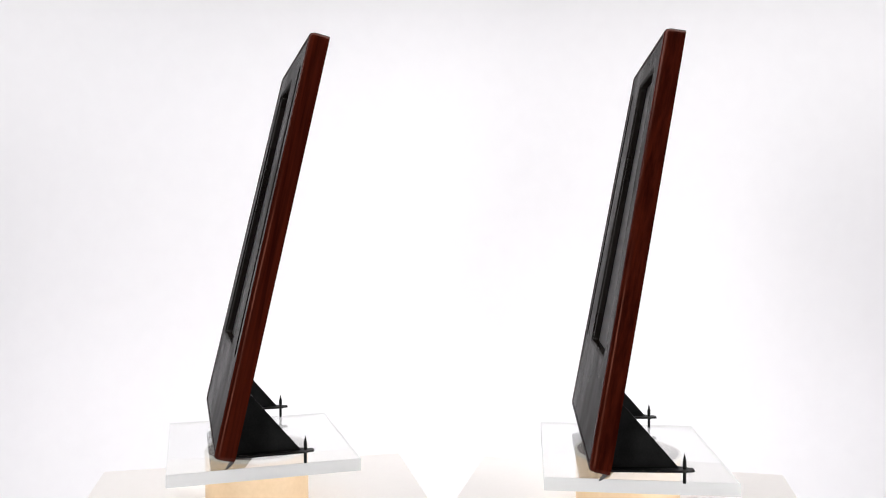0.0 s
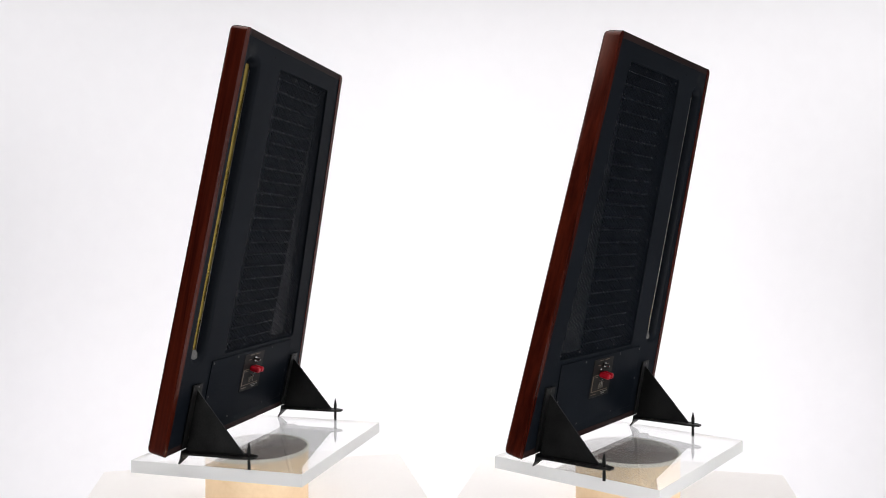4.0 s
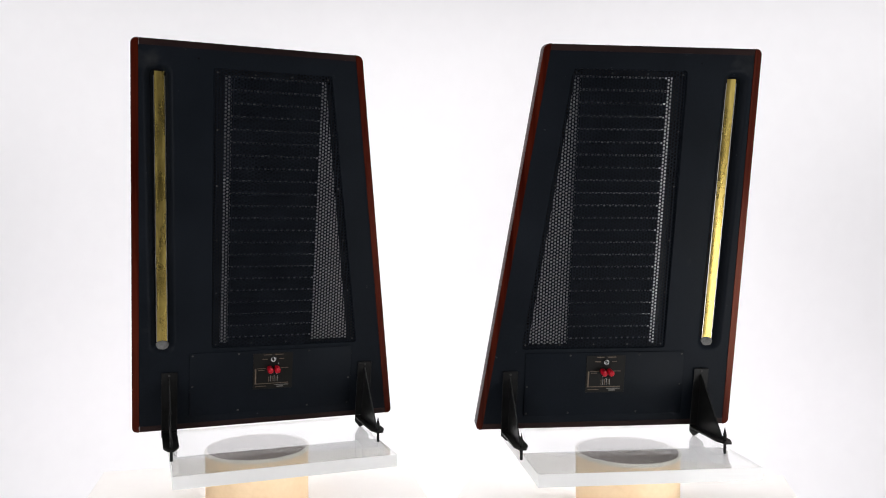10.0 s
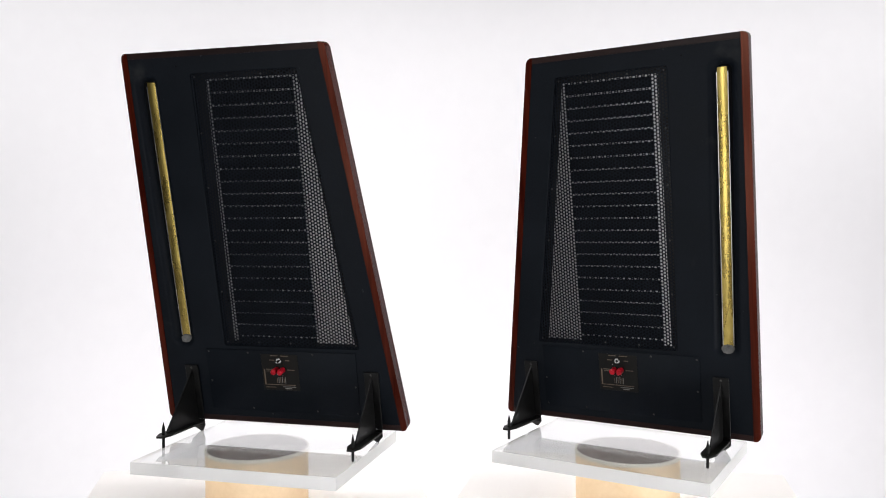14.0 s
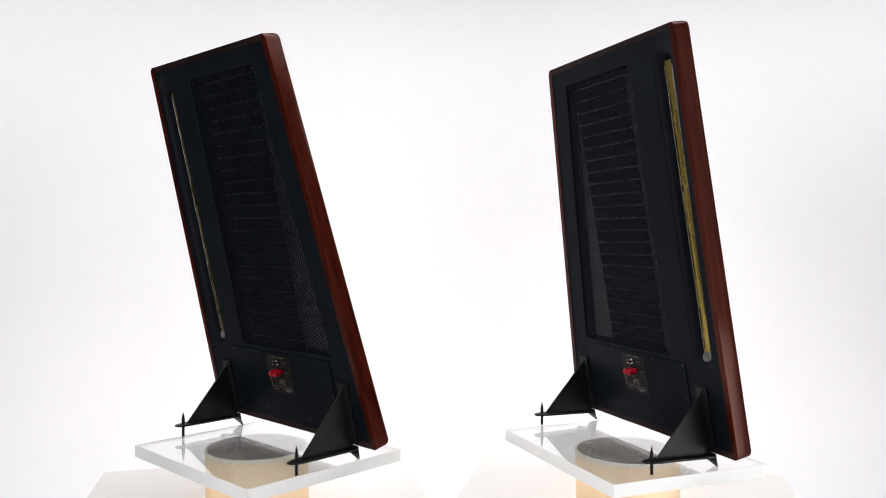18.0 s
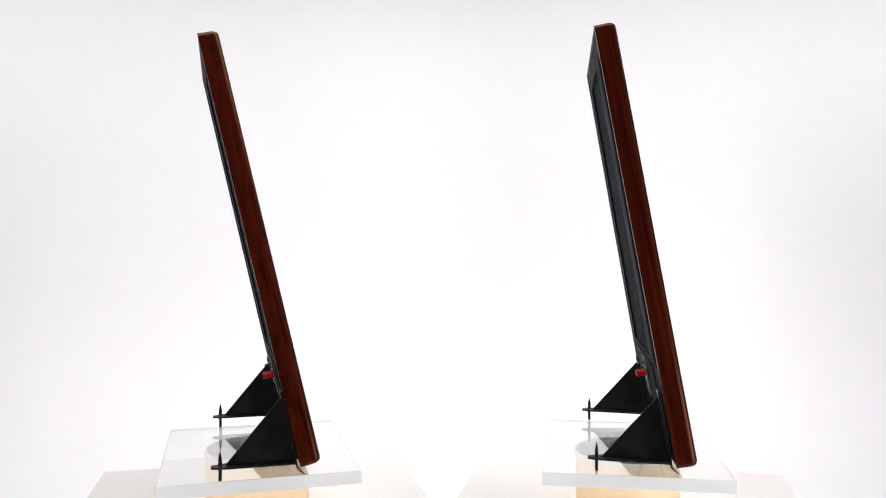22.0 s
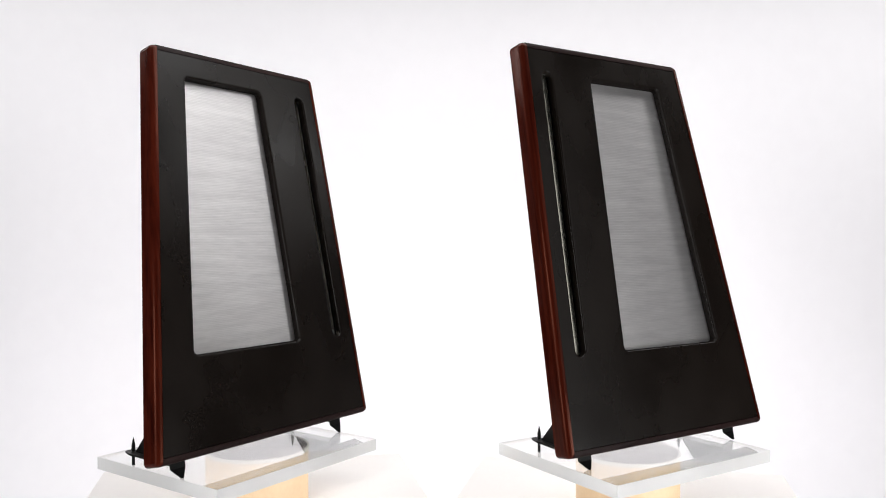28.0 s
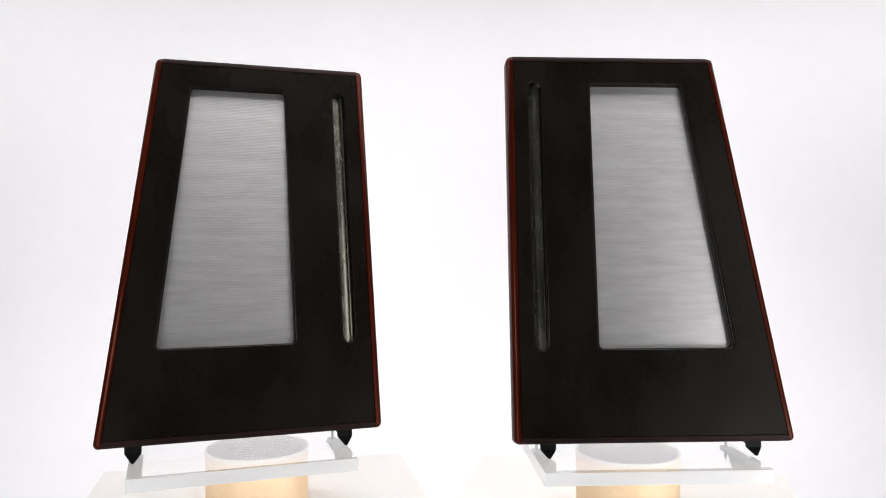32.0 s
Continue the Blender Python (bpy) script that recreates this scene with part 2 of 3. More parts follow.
class Shell:
    """Builds in the loudspeaker's own measures: u across, w up the slope, n out of the front."""

    def __init__(self, m, ox, oy, lean, lift):
        self.m, self.ox, self.oy, self.lift = m, ox, oy, lift
        self.s, self.c = math.sin(radians(lean)), math.cos(radians(lean))

    def at(self, u, w, n):
        return Vector((self.m * u + self.ox, -(-w * self.s + n * self.c + self.oy), self.lift + w * self.c + n * self.s))

    def floor(self, u, v, z):
        """A point by its distance v before the front foot line and its height z over the plate."""
        return Vector((self.m * u + self.ox, -(v + self.oy), z))

    def hexa(self, corners, n0, n1, bevel=0.0, seg=2, pick=None):
        bm = bmesh.new()
        a = [bm.verts.new((u, w, n0)) for u, w in corners]
        b = [bm.verts.new((u, w, n1)) for u, w in corners]
        bm.faces.new(a)
        bm.faces.new(b)
        for i in range(len(a)):
            j = (i + 1) % len(a)
            bm.faces.new((a[i], a[j], b[j], b[i]))
        if bevel:
            edges = [e for e in bm.edges if pick is None or pick(e)]
            bmesh.ops.bevel(bm, geom=edges, offset=bevel, segments=seg, profile=0.5, affect="EDGES")
        return self.place(bm)

    def place(self, bm):
        for v in bm.verts:
            v.co = self.at(*v.co)
        return bm

    def pierced(self, outer, n0, n1, lips):
        """A board from n0 (front) to n1 with openings. lips: for each opening, the outlines (loop, n) from front to back."""
        bm = bmesh.new()

        def ring(loop, n):
            vs = [bm.verts.new((u, w, n)) for u, w in loop]
            return vs, [bm.edges.new((vs[i], vs[(i + 1) % len(vs)])) for i in range(len(vs))]

        def bridge(a, b):
            for i in range(len(a)):
                j = (i + 1) % len(a)
                bm.faces.new((a[i], a[j], b[j], b[i]))

        of, oef = ring(outer, n0)
        ob, oeb = ring(outer, n1)
        bridge(of, ob)
        fe, be = list(oef), list(oeb)
        for lip in lips:
            rings = [ring(loop, n) for loop, n in lip]
            for (a, _), (b, _) in zip(rings, rings[1:]):
                bridge(a, b)
            fe += rings[0][1]
            be += rings[-1][1]
        bmesh.ops.triangle_fill(bm, use_beauty=True, edges=fe)
        bmesh.ops.triangle_fill(bm, use_beauty=True, edges=be)
        return self.place(bm)


# outlines, in metres, of the loudspeaker whose tweeter stands at the upright side (u > 0)
HIGH = 0.962
SIDES = {1: (0.302, 0.299), -1: (-0.373, -0.2355)}     # the outer edges at the foot and at the top
WINDOW = [(-0.237, 0.222), (0.090, 0.222), (0.0865, 0.888), (-0.150, 0.888)]
SLOT = [(0.214, 0.219), (0.244, 0.219), (0.244, 0.893), (0.214, 0.893)]
OPENING = [(-0.261, 0.213), (0.112, 0.213), (0.118, 0.906), (-0.162, 0.906)]
RECESS = [(0.199, 0.205), (0.261, 0.205), (0.274, 0.910), (0.210, 0.910)]
COVER = [(-0.250, 0.034), (0.166, 0.034), (0.166, 0.203), (-0.250, 0.203)]
DEEP = -0.045


def side_u(w, sign):
    foot, top = SIDES[sign]
    return foot + (top - foot) * w / HIGH


def honeycomb(sh, outline, n, pitch, hole):
    """A perforated sheet: hexagonal cells with round-cornered holes, two skins and the walls between."""
    lo = [min(p[i] for p in outline) for i in (0, 1)]
    hi = [max(p[i] for p in outline) for i in (0, 1)]
    keep, rim = inset(outline, -0.006), inset(outline, -0.001)

    def inside(poly, x, y):
        sgn = 0
        for i in range(len(poly)):
            (x0, y0), (x1, y1) = poly[i], poly[(i + 1) % len(poly)]
            c = (x1 - x0) * (y - y0) - (y1 - y0) * (x - x0)
            if sgn == 0:
                sgn = 1 if c > 0 else -1
            elif c * sgn < 0:
                return False
        return True

    verts, faces, seen = [], [], {}

    def vert(x, y, z):
        key = (round(x, 5), round(y, 5), round(z, 5))
        if key not in seen:
            seen[key] = len(verts)
            verts.append(sh.at(x, y, z))
        return seen[key]

    step = pitch * math.sqrt(3) / 2
    for i in range(int((hi[0] - lo[0]) / step) + 3):
        for j in range(int((hi[1] - lo[1]) / pitch) + 3):
            x, y = lo[0] + (i - 1) * step, lo[1] + (j - 1 + 0.5 * (i % 2)) * pitch
            if not inside(keep, x, y):
                continue
            cell = [(x + pitch / math.sqrt(3) * math.cos(k * math.pi / 3), y + pitch / math.sqrt(3) * math.sin(k * math.pi / 3)) for k in range(6)]
            if not inside(rim, x, y):
                faces.append([vert(a, b, n) for a, b in cell])
                continue
            cut = [(x + hole * math.cos(k * math.pi / 3), y + hole * math.sin(k * math.pi / 3)) for k in range(6)]
            for k in range(6):
                q = (k + 1) % 6
                faces.append([vert(*cell[k], n), vert(*cell[q], n), vert(*cut[q], n), vert(*cut[k], n)])
                faces.append([vert(*cut[k], n), vert(*cut[q], n), vert(*cut[q], n + 0.0012), vert(*cut[k], n + 0.0012)])
    me = bpy.data.meshes.new("perforated_grille")
    me.from_pydata(verts, [], faces)
    me.materials.append(GRILLE)
    return me


def pleated(sh, corners, n, pitch, depth, across=1):
    """Foil folded into fine level pleats, a little uneven and wavy."""
    bm = bmesh.new()
    (a0, w0), (b0, _), (b1, w1), (a1, _) = corners
    rows = int((w1 - w0) / pitch) * 6
    last = None
    for r in range(rows + 1):
        f = r / rows
        w = w0 + (w1 - w0) * f
        left, right = a0 + (a1 - a0) * f, b0 + (b1 - b0) * f
        row = []
        for i in range(across + 1):
            u = left + (right - left) * i / across
            deep = depth * (0.95 + 1.5 * noise.noise((w * 240, u * 55, 3.1)) * (0.5 + 0.5 * f))
            k = n + deep * math.sin(r * math.pi / 3 + 0.5 * noise.noise((u * 40, w * 60, 0.4)))
            row.append(bm.verts.new(sh.at(u, w, k)))
        if last:
            for i in range(across):
                bm.faces.new((last[i], last[i + 1], row[i + 1], row[i]))
        last = row
    return bm


def bowed(sh, a0, b0, w0, a1, b1, w1, n, high, tilt=0.0):
    """A long strip that bulges out in a flat arc, one of its edges deeper than the other by tilt."""
    bm = bmesh.new()
    last = None
    for r in range(25):
        f = r / 24
        row = []
        for i in range(13):
            g = i / 12
            u = (a0 + (b0 - a0) * g) * (1 - f) + (a1 + (b1 - a1) * g) * f
            bulge = high * math.sin(math.pi * g) * (1 + 0.10 * noise.noise((f * 14, g * 2, 1.7))) + tilt * (g - 0.5)
            row.append(bm.verts.new(sh.at(u, w0 + (w1 - w0) * f, n - bulge)))
        if last:
            for i in range(12):
                bm.faces.new((last[i], last[i + 1], row[i + 1], row[i]))
        last = row
    return bm


def turned(sh, u, w, n0, n1, r, seg=12, r2=None):
    """A round peg that stands out of the sloping face at (u, w)."""
    bm = cylinder(r, 0, 1, seg, r2)
    for v in bm.verts:
        v.co = sh.at(u + v.co.x, w + v.co.y, n0 + (n1 - n0) * v.co.z)
    return bm


def dome(sh, u, w, n, r, high):
    bm = bmesh.new()
    bmesh.ops.create_uvsphere(bm, u_segments=12, v_segments=6, radius=1)
    for v in bm.verts:
        v.co = sh.at(u + r * v.co.x, w + r * v.co.y, n - high * max(0, v.co.z))
    return bm


def loudspeaker(m, ox, oy, lean, lift):
    sh = Shell(m, ox, oy, lean, lift)
    root = empty("loudspeaker", "leaning black panel loudspeaker with red mahogany side boards", "loudspeaker", "pair of panel loudspeakers")
    T = 0.0165

    # mahogany side boards, rounded over at the front and at their ends
    for sign in (1, -1):
        o0, o1 = side_u(0, sign), side_u(HIGH, sign)
        cs = [(o0 - sign * T, 0), (o0, 0), (o1, HIGH), (o1 - sign * T, HIGH)]

        def pick(e, o0=o0, o1=o1):
            mids = [(abs(v.co.x - (o0 + (o1 - o0) * v.co.y / HIGH)) < 1e-4, v.co.z > -0.001, v.co.y) for v in e.verts]
            outer, front = all(q[0] for q in mids), all(q[1] for q in mids)
            ends = abs(mids[0][2] - mids[1][2]) < 1e-4
            return (outer and front) or (outer and ends) or (front and ends)
        part("side_board", sh.hexa(cs, 0.0, DEEP, 0.0135, 5, pick), MAHOGANY, root, "glossy red mahogany", True)

    # dark top and bottom rails between them
    g = 0.0004
    for w0, w1 in ((HIGH - 0.015, HIGH - 0.0004), (0.0004, 0.015)):
        cs = [(side_u(w0, -1) + T + g, w0), (side_u(w0, 1) - T - g, w0), (side_u(w1, 1) - T - g, w1), (side_u(w1, -1) + T + g, w1)]
        edge = max(w0, w1) if w1 > 0.5 else min(w0, w1)
        part("rail", sh.hexa(cs, -0.0004, DEEP + 0.0006, 0.009, 4, lambda e: all(abs(v.co.y - edge) < 1e-4 and v.co.z > -0.002 for v in e.verts)), DARKWOOD, root, "near-black lacquered wood", True)

    # front board with the foil window and the tweeter slot
    w0, w1 = 0.0165, HIGH - 0.0165
    front = [(side_u(w0, -1) + T + 0.0014, w0), (side_u(w0, 1) - T - 0.0014, w0), (side_u(w1, 1) - T - 0.0014, w1), (side_u(w1, -1) + T + 0.0014, w1)]

    def lip(poly, r, back, wide=0.007):
        res = [(rounded(inset(poly, -wide - 0.0015), r + wide + 0.0015, 6), -0.0012)]
        for k in range(5):
            a = k / 4 * math.pi / 2
            d = wide * math.sin(a) - wide
            res.append((rounded(inset(poly, d), max(0.003, r - d), 6), -0.0012 - wide * (1 - math.cos(a))))
        res.append((res[-1][0], back))
        return res

    part("front_board", sh.pierced(front, -0.0012, -0.0205, [lip(WINDOW, 0.010, -0.0205), lip(SLOT, 0.0149, -0.0205, 0.0045)]), BAFFLE, root, "satin black board with a tall window and a narrow slot", True)

    # back board with the grille opening and the tweeter recess
    def bevelled(poly, r, depth, wide):
        return [(rounded(inset(poly, -wide - 0.0015), r + wide + 0.0015, 6), DEEP + 0.0015), (rounded(inset(poly, -wide), r + wide, 6), DEEP + 0.0015), (rounded(poly, r, 6), DEEP + 0.0015 + wide), (rounded(poly, r, 6), depth)]

    w0, w1 = 0.0146, HIGH - 0.0146
    rear = [(side_u(w0, -1) + T - 0.0004, w0), (side_u(w0, 1) - T + 0.0004, w0), (side_u(w1, 1) - T + 0.0004, w1), (side_u(w1, -1) + T - 0.0004, w1)]
    part("back_board", sh.pierced(rear, DEEP + 0.0015, -0.0235,
         [bevelled(OPENING, 0.008, -0.0235, 0.0015), [(rounded(inset(RECESS, -0.0035), 0.0275, 6), DEEP + 0.0015), (rounded(inset(RECESS, -0.0015), 0.0255, 6), DEEP + 0.0016), (rounded(inset(RECESS, 0.0008), 0.0232, 6), DEEP + 0.0022), (rounded(inset(RECESS, 0.0035), 0.0215, 6), DEEP + 0.0035), (rounded(inset(RECESS, 0.009), 0.018, 6), DEEP + 0.0100), (rounded(inset(RECESS, 0.0135), 0.0155, 6), DEEP + 0.0170), (rounded(inset(RECESS, 0.0155), 0.014, 6), -0.0235)]]), BACKING, root, "blue-black painted back board", True)

    # bass foil with its magnet bars and the perforated sheet over them
    part("bass_foil", pleated(sh, inset(WINDOW, -0.003), -0.0216, 0.0041, 0.00010, 60), FOIL, root, "silver pleated aluminium foil", True)
    pitch, top = 0.0311, 0.889
    for k in range(22):
        hi_w, lo_w = top - k * pitch - 0.0026, top - (k + 1) * pitch + 0.0026
        part("magnet_bar", sh.hexa([(-0.140, lo_w), (0.074, lo_w), (0.074, hi_w), (-0.140, hi_w)], -0.0258, -0.0318, 0.0006, 1), BARS, root)
    grille = new("perforated_grille", honeycomb(sh, OPENING, -0.0385, 0.0086, 0.0032))
    grille.parent = root
    tagged(grille, "black perforated steel sheet", kind="stuff")
    rim = inset(OPENING, 0.009)
    for (u0, w0), (u1, w1), count in ((rim[0], rim[1], 4), (rim[1], rim[2], 5), (rim[2], rim[3], 3), (rim[3], rim[0], 5)):
        for k in range(count):
            f = k / count
            part("grille_screw", dome(sh, u0 + (u1 - u0) * f, w0 + (w1 - w0) * f, -0.0385, 0.0024, 0.0014), SCREW, root, "", True)

    part("plug", dome(sh, 0.152, 0.925, DEEP + 0.0014, 0.0022, 0.0008), BARS, root, "", True)

    # tweeter ribbon, silver to the front and yellow to the back
    part("tweeter_ribbon", bowed(sh, 0.2165, 0.2415, 0.214, 0.2165, 0.2415, 0.898, -0.0235, -0.0010, 0.0030), RIBBON, root, "silver tweeter ribbon", True)
    for a, c in ((0.2150, 0.2172), (0.2408, 0.2430)):
        part("ribbon_edge", sh.hexa([(a, 0.222), (c, 0.222), (c, 0.890), (a, 0.890)], -0.0215, -0.0250, 0.0005, 1), EDGING, root, "thin bright metal edge strip")
    # added dark sheet, keeps the bright ribbon from showing past the film
    part("gap_blind", sh.hexa(rounded(inset(RECESS, -0.002), 0.024, 4), -0.0256, -0.0261), BARS, root)
    part("film_strip", bowed(sh, 0.2195, 0.2425, 0.231, 0.2265, 0.2485, 0.890, -0.0264, 0.0011), KAPTON, root, "yellow film strip in a rounded recess", True)
    for a, c in ((0.2425, 0.2487), (0.2174, 0.2242)):
        cs = [(a, 0.231), (a + 0.0022, 0.231), (c + 0.0022, 0.880), (c, 0.880)]
        part("film_clamp", sh.hexa(cs, -0.0261, -0.0269, 0.0003, 1), EDGING, root, "thin bright metal clamp strip")
    # dust on the recess's lower end, coloured paler for the overhead light it catches
    bm = dome(sh, 0.230, 0.216, -0.0235, 0.021, 0.012)
    part("recess_end_dust", bm, LITDUST, root, "grey dust at the recess end, with caught light in its colour", True)

    # access cover with its screws, terminal plate, posts and switch
    b = DEEP + 0.0013
    part("access_cover", sh.hexa(COVER, b, b - 0.0028, 0.0012, 2), BACKING, root, "blue-black sheet cover", True)
    for u, w in ((-0.134, 0.196), (0.046, 0.196), (-0.244, 0.114), (0.159, 0.114), (-0.134, 0.042), (0.046, 0.042), (-0.244, 0.042), (0.159, 0.196)):
        part("cover_screw", dome(sh, u, w, b - 0.0027, 0.0028, 0.0016), SCREW, root, "", True)
    f = b - 0.0030
    plate = part("terminal_plate", sh.hexa([(-0.092, 0.096), (0.010, 0.096), (0.010, 0.195), (-0.092, 0.195)], f, f - 0.0012, 0.0004, 1), LABEL, root, "gloss black terminal plate with gold print")
    f -= 0.0014
    cu = -0.041

    def printed(x0, x1, y0, y1, mat, name="print_bar"):
        """A bar of print, x to the reader's right."""
        s = -m
        cs = [(cu + s * x0, y0), (cu + s * x1, y0), (cu + s * x1, y1), (cu + s * x0, y1)]
        part(name, sh.hexa(cs, f + 0.0003, f - 0.0002), mat, plate)

    for x0, x1, y0, y1 in ((-0.046, -0.0425, 0.112, 0.153), (-0.046, 0.040, 0.1105, 0.1122), (-0.024, -0.004, 0.1895, 0.1915), (0.004, 0.026, 0.1895, 0.1915),
                           (-0.028, -0.014, 0.1775, 0.1795), (0.016, 0.028, 0.1775, 0.1795), (-0.040, -0.018, 0.152, 0.154), (-0.038, -0.022, 0.1475, 0.149),
                           (0.020, 0.040, 0.152, 0.154), (-0.044, -0.016, 0.1035, 0.105)):
        printed(x0, x1, y0, y1, GOLD)
    for x0, x1, y0, y1 in ((0.004, 0.040, 0.1055, 0.1072), (0.010, 0.028, 0.1005, 0.103)):
        printed(x0, x1, y0, y1, WHITE)
    for k, (dx, hgt) in enumerate(((-0.011, 0.013), (-0.0065, 0.016), (-0.002, 0.015), (0.003, 0.017), (0.008, 0.014), (0.0115, 0.016))):
        printed(dx, dx + 0.0014, 0.1165, 0.1165 + hgt, WHITE if k % 2 else GOLD, "emblem_stroke")
    part("switch", joined(turned(sh, cu, 0.1785, f, f - 0.004, 0.0068, 16), turned(sh, cu, 0.1785, f - 0.004, f - 0.016, 0.0032, 10, 0.0022)), CHROME, plate, "small chrome toggle switch", True)
    for du in (-0.0088, 0.0088):
        part("binding_post", joined(turned(sh, cu + du, 0.154, f - 0.003, f - 0.022, 0.0076, 14), turned(sh, cu + du, 0.154, f - 0.0, f - 0.004, 0.0062, 12), turned(sh, cu + du, 0.154, f - 0.022, f - 0.025, 0.0076, 14, 0.0055)), RED, plate, "red plastic binding post", True)
    for du, w in ((-0.008, 0.139), (0.008, 0.139), (0.0, 0.134), (-0.013, 0.168)):
        part("terminal_pin", dome(sh, cu + du, w, f, 0.0022, 0.004), CHROME, plate, "", True)

    # steel brackets with gusset, foot bar, pointed front tab and spike
    for u in (0.2145, -0.288):
        br = b - 0.0004
        bracket = part("bracket", sh.hexa([(u - 0.019, 0.004), (u + 0.019, 0.004), (u + 0.019, 0.156), (u - 0.019, 0.156)], br - (0.0026 if abs(u) < 0.25 else 0.0), br - 0.0056, 0.0008, 1), STEEL, root, "black steel bracket", True)
        part("bracket_screw", dome(sh, u, 0.149, br - 0.0056, 0.0032, 0.0016), SCREW, bracket, "", True)
        part("bracket_screw", dome(sh, u, 0.030, br - 0.0056, 0.0032, 0.0016), SCREW, bracket, "", True)
        heel = sh.at(u, 0.0, br - 0.0040)
        hv, hz = -heel.y - sh.oy, heel.z - 0.004
        # gusset: an upright triangle from the flange to the spike
        bm = bmesh.new()
        tri = [sh.at(u, 0.142, br - 0.0050), Vector((heel.x, heel.y, hz)), sh.floor(u, -0.190, 0.0315), sh.floor(u, -0.198, 0.0320)]
        for du in (-0.0016, 0.0016):
            vs = [bm.verts.new(p + Vector((du, 0, 0))) for p in tri]
            bm.faces.new(vs)
        vs = list(bm.verts)
        for i in range(4):
            j = (i + 1) % 4
            bm.faces.new((vs[i], vs[j], vs[4 + j], vs[4 + i]))
        part("gusset", bm, STEEL, bracket)
        # foot bar with a clipped point at the back
        outline = [(-0.018, hv, hz), (0.018, hv, hz), (0.018, -0.200, 0.0315), (0.008, -0.228, 0.0310), (-0.008, -0.228, 0.0310), (-0.018, -0.200, 0.0315)]
        bm = bmesh.new()
        top = [bm.verts.new(sh.floor(u + du, v, z)) for du, v, z in outline]
        low = [bm.verts.new(sh.floor(u + du, v, z - 0.0042)) for du, v, z in outline]
        bm.faces.new(top)
        bm.faces.new(low)
        for i in range(6):
            j = (i + 1) % 6
            bm.faces.new((top[i], top[j], low[j], low[i]))
        part("foot_bar", bm, FOOTING, bracket, "scuffed black steel foot bar")
        # tab folded forward under the panel, ending in a point
        shape = [(-0.019, hv, hz + 0.006), (0.019, hv, hz + 0.006), (0.019, hv + 0.003, hz - 0.012), (0.003, -0.028, 0.0), (-0.003, -0.028, 0.0), (-0.019, hv + 0.003, hz - 0.012)]
        bm = bmesh.new()
        sides = []
        for dv in (0.0, -0.0034):
            sides.append([bm.verts.new(sh.floor(u + du, v + dv, z)) for du, v, z in shape])
            a = sides[-1]
            bm.faces.new((a[0], a[1], a[2], a[5]))
            bm.faces.new((a[5], a[2], a[3], a[4]))
        for i in range(6):
            j = (i + 1) % 6
            bm.faces.new((sides[0][i], sides[0][j], sides[1][j], sides[1][i]))
        part("foot_tab", bm, STEEL, bracket)
        bm = joined(cylinder(0.0036, 0.0, 0.038, 12), cylinder(0.0042, 0.0325, 0.046, 12), cylinder(0.0042, 0.046, 0.064, 12, 0.0004), cylinder(0.0075, 0.0245, 0.028, 6))
        bmesh.ops.translate(bm, vec=sh.floor(u, -0.2085, 0), verts=bm.verts)
        part("spike", bm, STEEL, bracket, "black steel spike bolt", True)
    return root


# ---- the room ----
def structure(name, bm, mat, label, smooth=False):
    return tagged(part(name, bm, mat, None, label, smooth), label, "", "", "structure")


def sweep():
    """White paper backdrop that curves out of the floor."""
    bm = bmesh.new()
    prof = [(0.0, 0.004)] + [(3.5 + 0.6 * math.sin(a), 0.604 - 0.6 * math.cos(a)) for a in [k * math.pi / 20 for k in range(11)]] + [(4.1, 3.05)]
    rows = [[bm.verts.new((x, y, z)) for x in (-3.6, 3.6)] for y, z in prof]
    back = [[bm.verts.new((x, y + 0.02, z - 0.003)) for x in (-3.6, 3.6)] for y, z in prof]
    for g in (rows, back):
        for a, b in zip(g, g[1:]):
            bm.faces.new((a[0], a[1], b[1], b[0]))
    return bm


structure("floor", box((-3.8, -3.2, -0.1), (3.8, 4.4, 0)), FLOORING, "dark plain studio floor")
structure("backdrop", sweep(), WALL, "seamless white paper backdrop curving to the floor", True)
structure("wall_north", box((-3.8, 4.3, 0), (3.8, 4.4, 4.0)), ROOM, "plain wall behind the backdrop")
structure("wall_south", box((-3.8, -3.2, 0), (3.8, -3.1, 4.0)), ROOM, "plain charcoal wall")
structure("wall_west", box((-3.8, -3.1, 0), (-3.7, 4.3, 4.0)), ROOM, "plain charcoal wall")
structure("wall_east", box((3.7, -3.1, 0), (3.8, 4.3, 4.0)), ROOM, "plain charcoal wall")
structure("ceiling", box((-3.8, -3.2, 4.0), (3.8, 4.4, 4.1)), ROOM, "plain charcoal ceiling")


# ---- plinths, turntables, acrylic plates, loudspeakers ----
def plinth(x, y, turn):
    root = empty("plinth", "cream-white display plinth under a turntable", "plinth", "pair of plinths")
    root.matrix_world = pose(x, y, 0, 0, 0, turn)
    top = Z - 0.15
    part("plinth_top", box((-0.432, -0.150, top - 0.03), (0.432, 0.375, top), 0.004), TABLE, root, "cream-white plinth top")
    part("plinth_body", box((-0.424, -0.142, 0), (0.424, 0.365, top - 0.03), 0.004), TABLE, root, "cream-white plinth body")
    return root


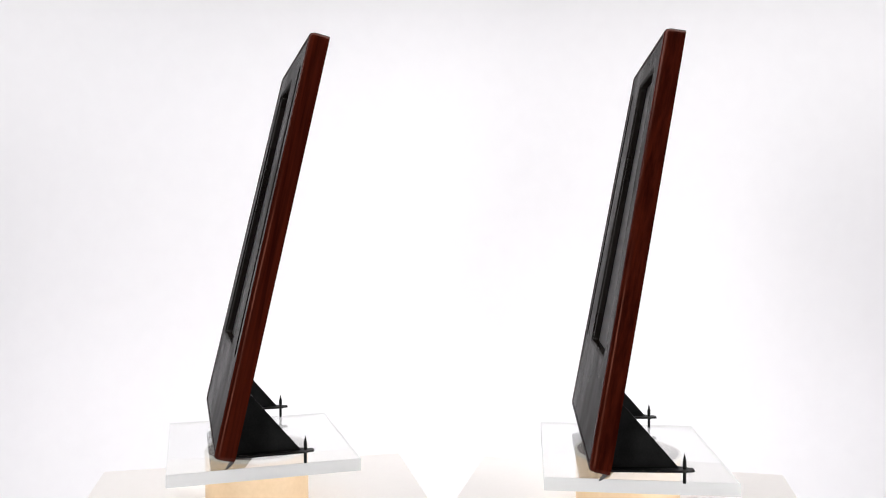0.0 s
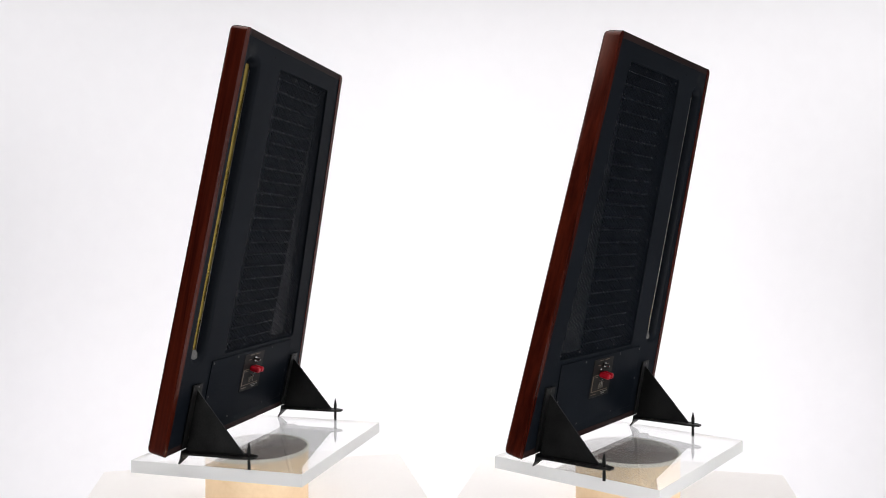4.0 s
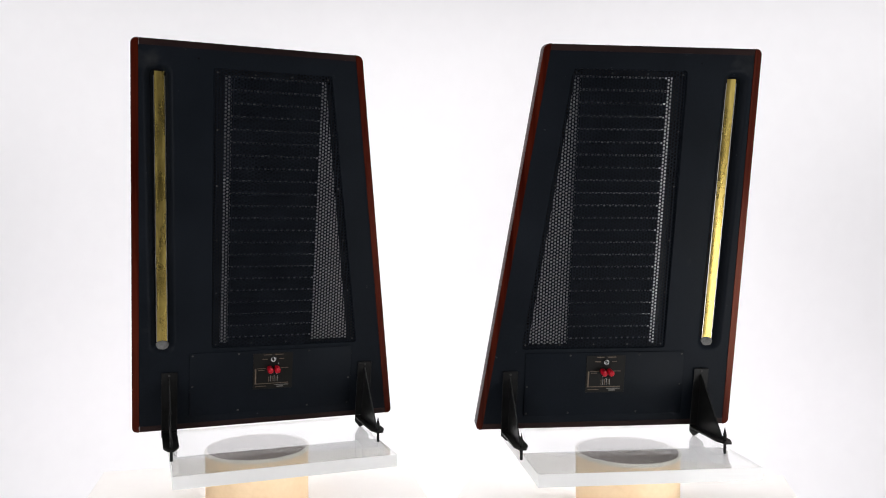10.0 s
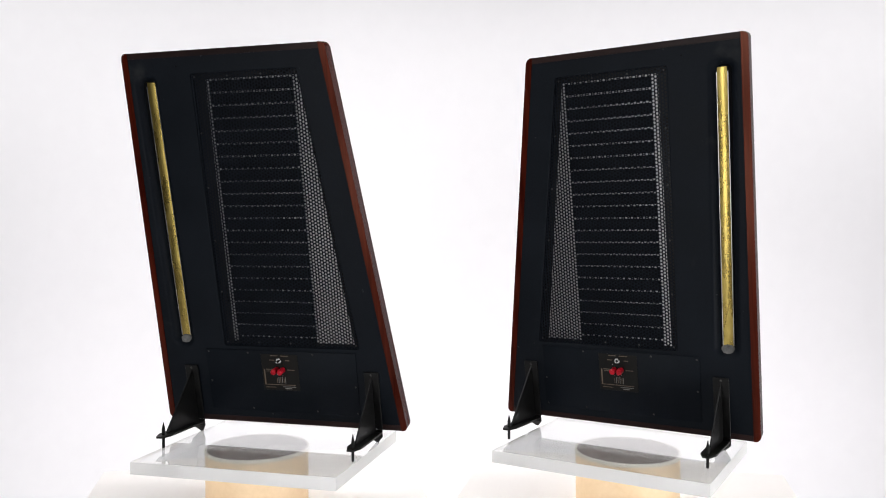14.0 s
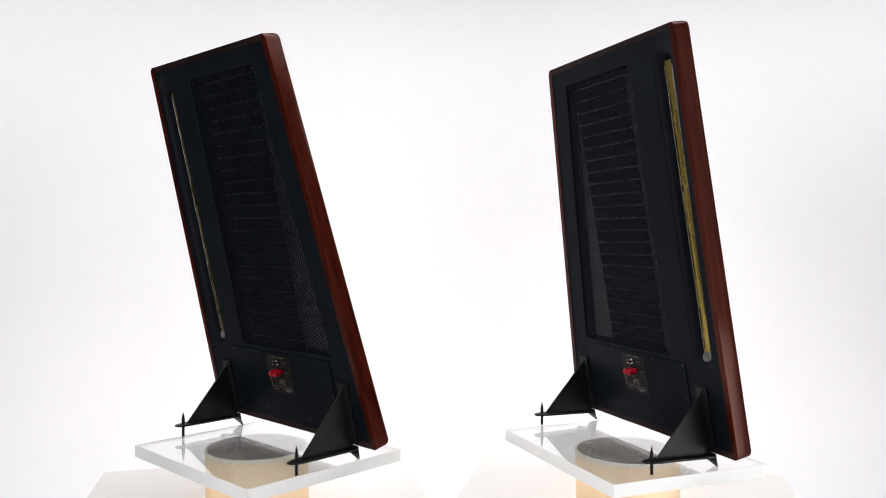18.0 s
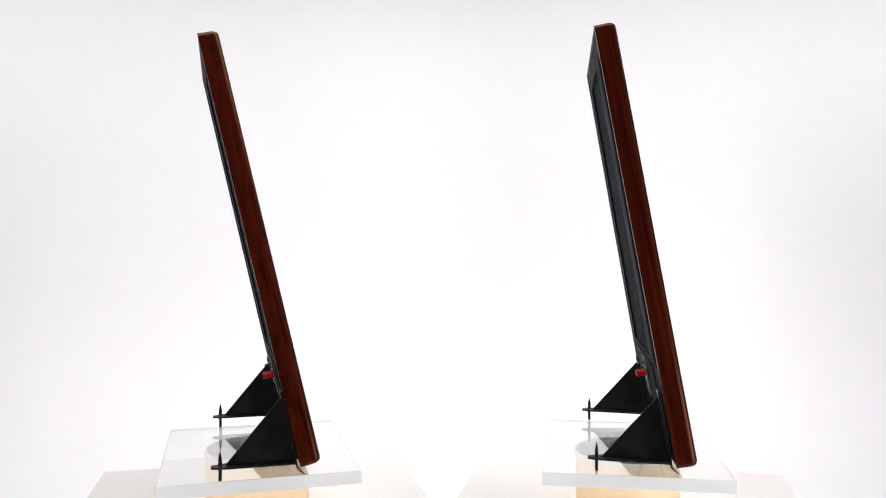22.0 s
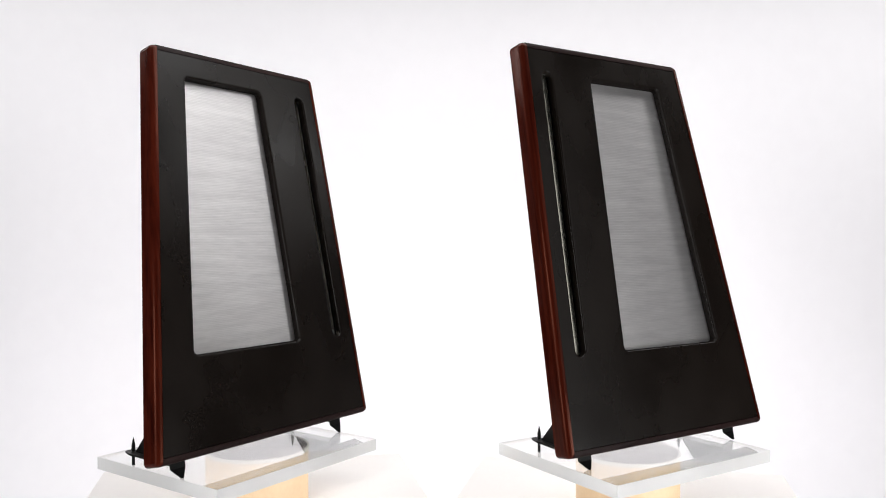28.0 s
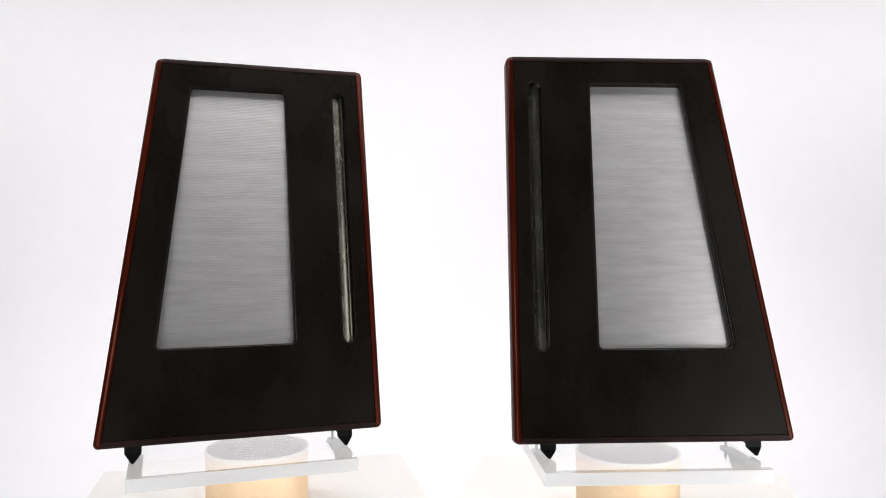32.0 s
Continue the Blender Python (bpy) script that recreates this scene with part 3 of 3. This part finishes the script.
def turntable(x, y):
    root = empty("turntable", "beige drum turntable with a grey platter under clear acrylic", "turntable", "pair of turntables")
    root.matrix_world = pose(x, y, Z - 0.15)
    part("drum", cylinder(0.1275, 0.0, 0.1115, 96, None, 0.003), BEIGE, root, "beige plastic drum", True)
    platter = part("platter", cylinder(0.1245, 0.1118, 0.1198, 96, None, 0.001), DISC, root, "grey platter with a pale rim", True)
    part("spindle_cap", cylinder(0.0055, 0.1190, 0.1203, 20), BARS, platter, "small dark spindle cap", True)
    bm = bmesh.new()
    ring = [(0.1247, 0.1118), (0.1300, 0.1118), (0.1300, 0.1190), (0.1290, 0.1202), (0.1255, 0.1202), (0.1247, 0.1198)]
    loops = [[bm.verts.new((r * math.cos(a), r * math.sin(a), z)) for r, z in ring] for a in [k * math.pi / 48 for k in range(96)]]
    for i in range(96):
        p, q = loops[i], loops[(i + 1) % 96]
        for k in range(6):
            j = (k + 1) % 6
            bm.faces.new((p[k], p[j], q[j], q[k]))
    part("rim", bm, PALE, platter, "pale cream rim", True)
    return root, platter


def acrylic_plate(x0, x1, y0, y1):
    plate = part("acrylic_plate", box((x0, -y1, -0.0295), (x1, -y0, 0), 0.0007, 1), ACRYLIC, None)
    tagged(plate, "thick clear acrylic plate lying on the turntable", "plate", "pair of acrylic plates")
    plate.visible_shadow = False
    plate.data.materials.append(EDGE)
    for poly in plate.data.polygons:
        poly.material_index = 0 if abs(poly.normal.z) > 0.9 else 1
    return plate


MOVING = []
for key, s in SETS.items():
    turn = math.degrees(math.atan2(-s["x"], s["y"]))
    plinth(s["x"], s["y"], turn)
    _, platter = turntable(s["x"], s["y"])
    plate = acrylic_plate(*((-0.302, 0.212, -0.222, 0.216) if s["m"] > 0 else (-0.247, 0.275, -0.205, 0.212)))
    speaker = loudspeaker(s["m"], s["ox"], s["oy"], s["lean"], s["lift"])
    MOVING.append((s, platter, plate, speaker))


def motions():
    for s, platter, plate, speaker in MOVING:
        rows, inner = [], []
        for k in range(33):
            t = 1.0 * k
            head = s["start"] + s["rate"] * t + s["lag"][k] + 90
            rows.append((t, pose(s["x"], s["y"], Z, 0, 0, head)))
            inner.append((t, pose(0, 0, 0, 0, 0, head)))
        walk(speaker, rows)
        walk(plate, rows)
        walk(platter, inner)


motions()
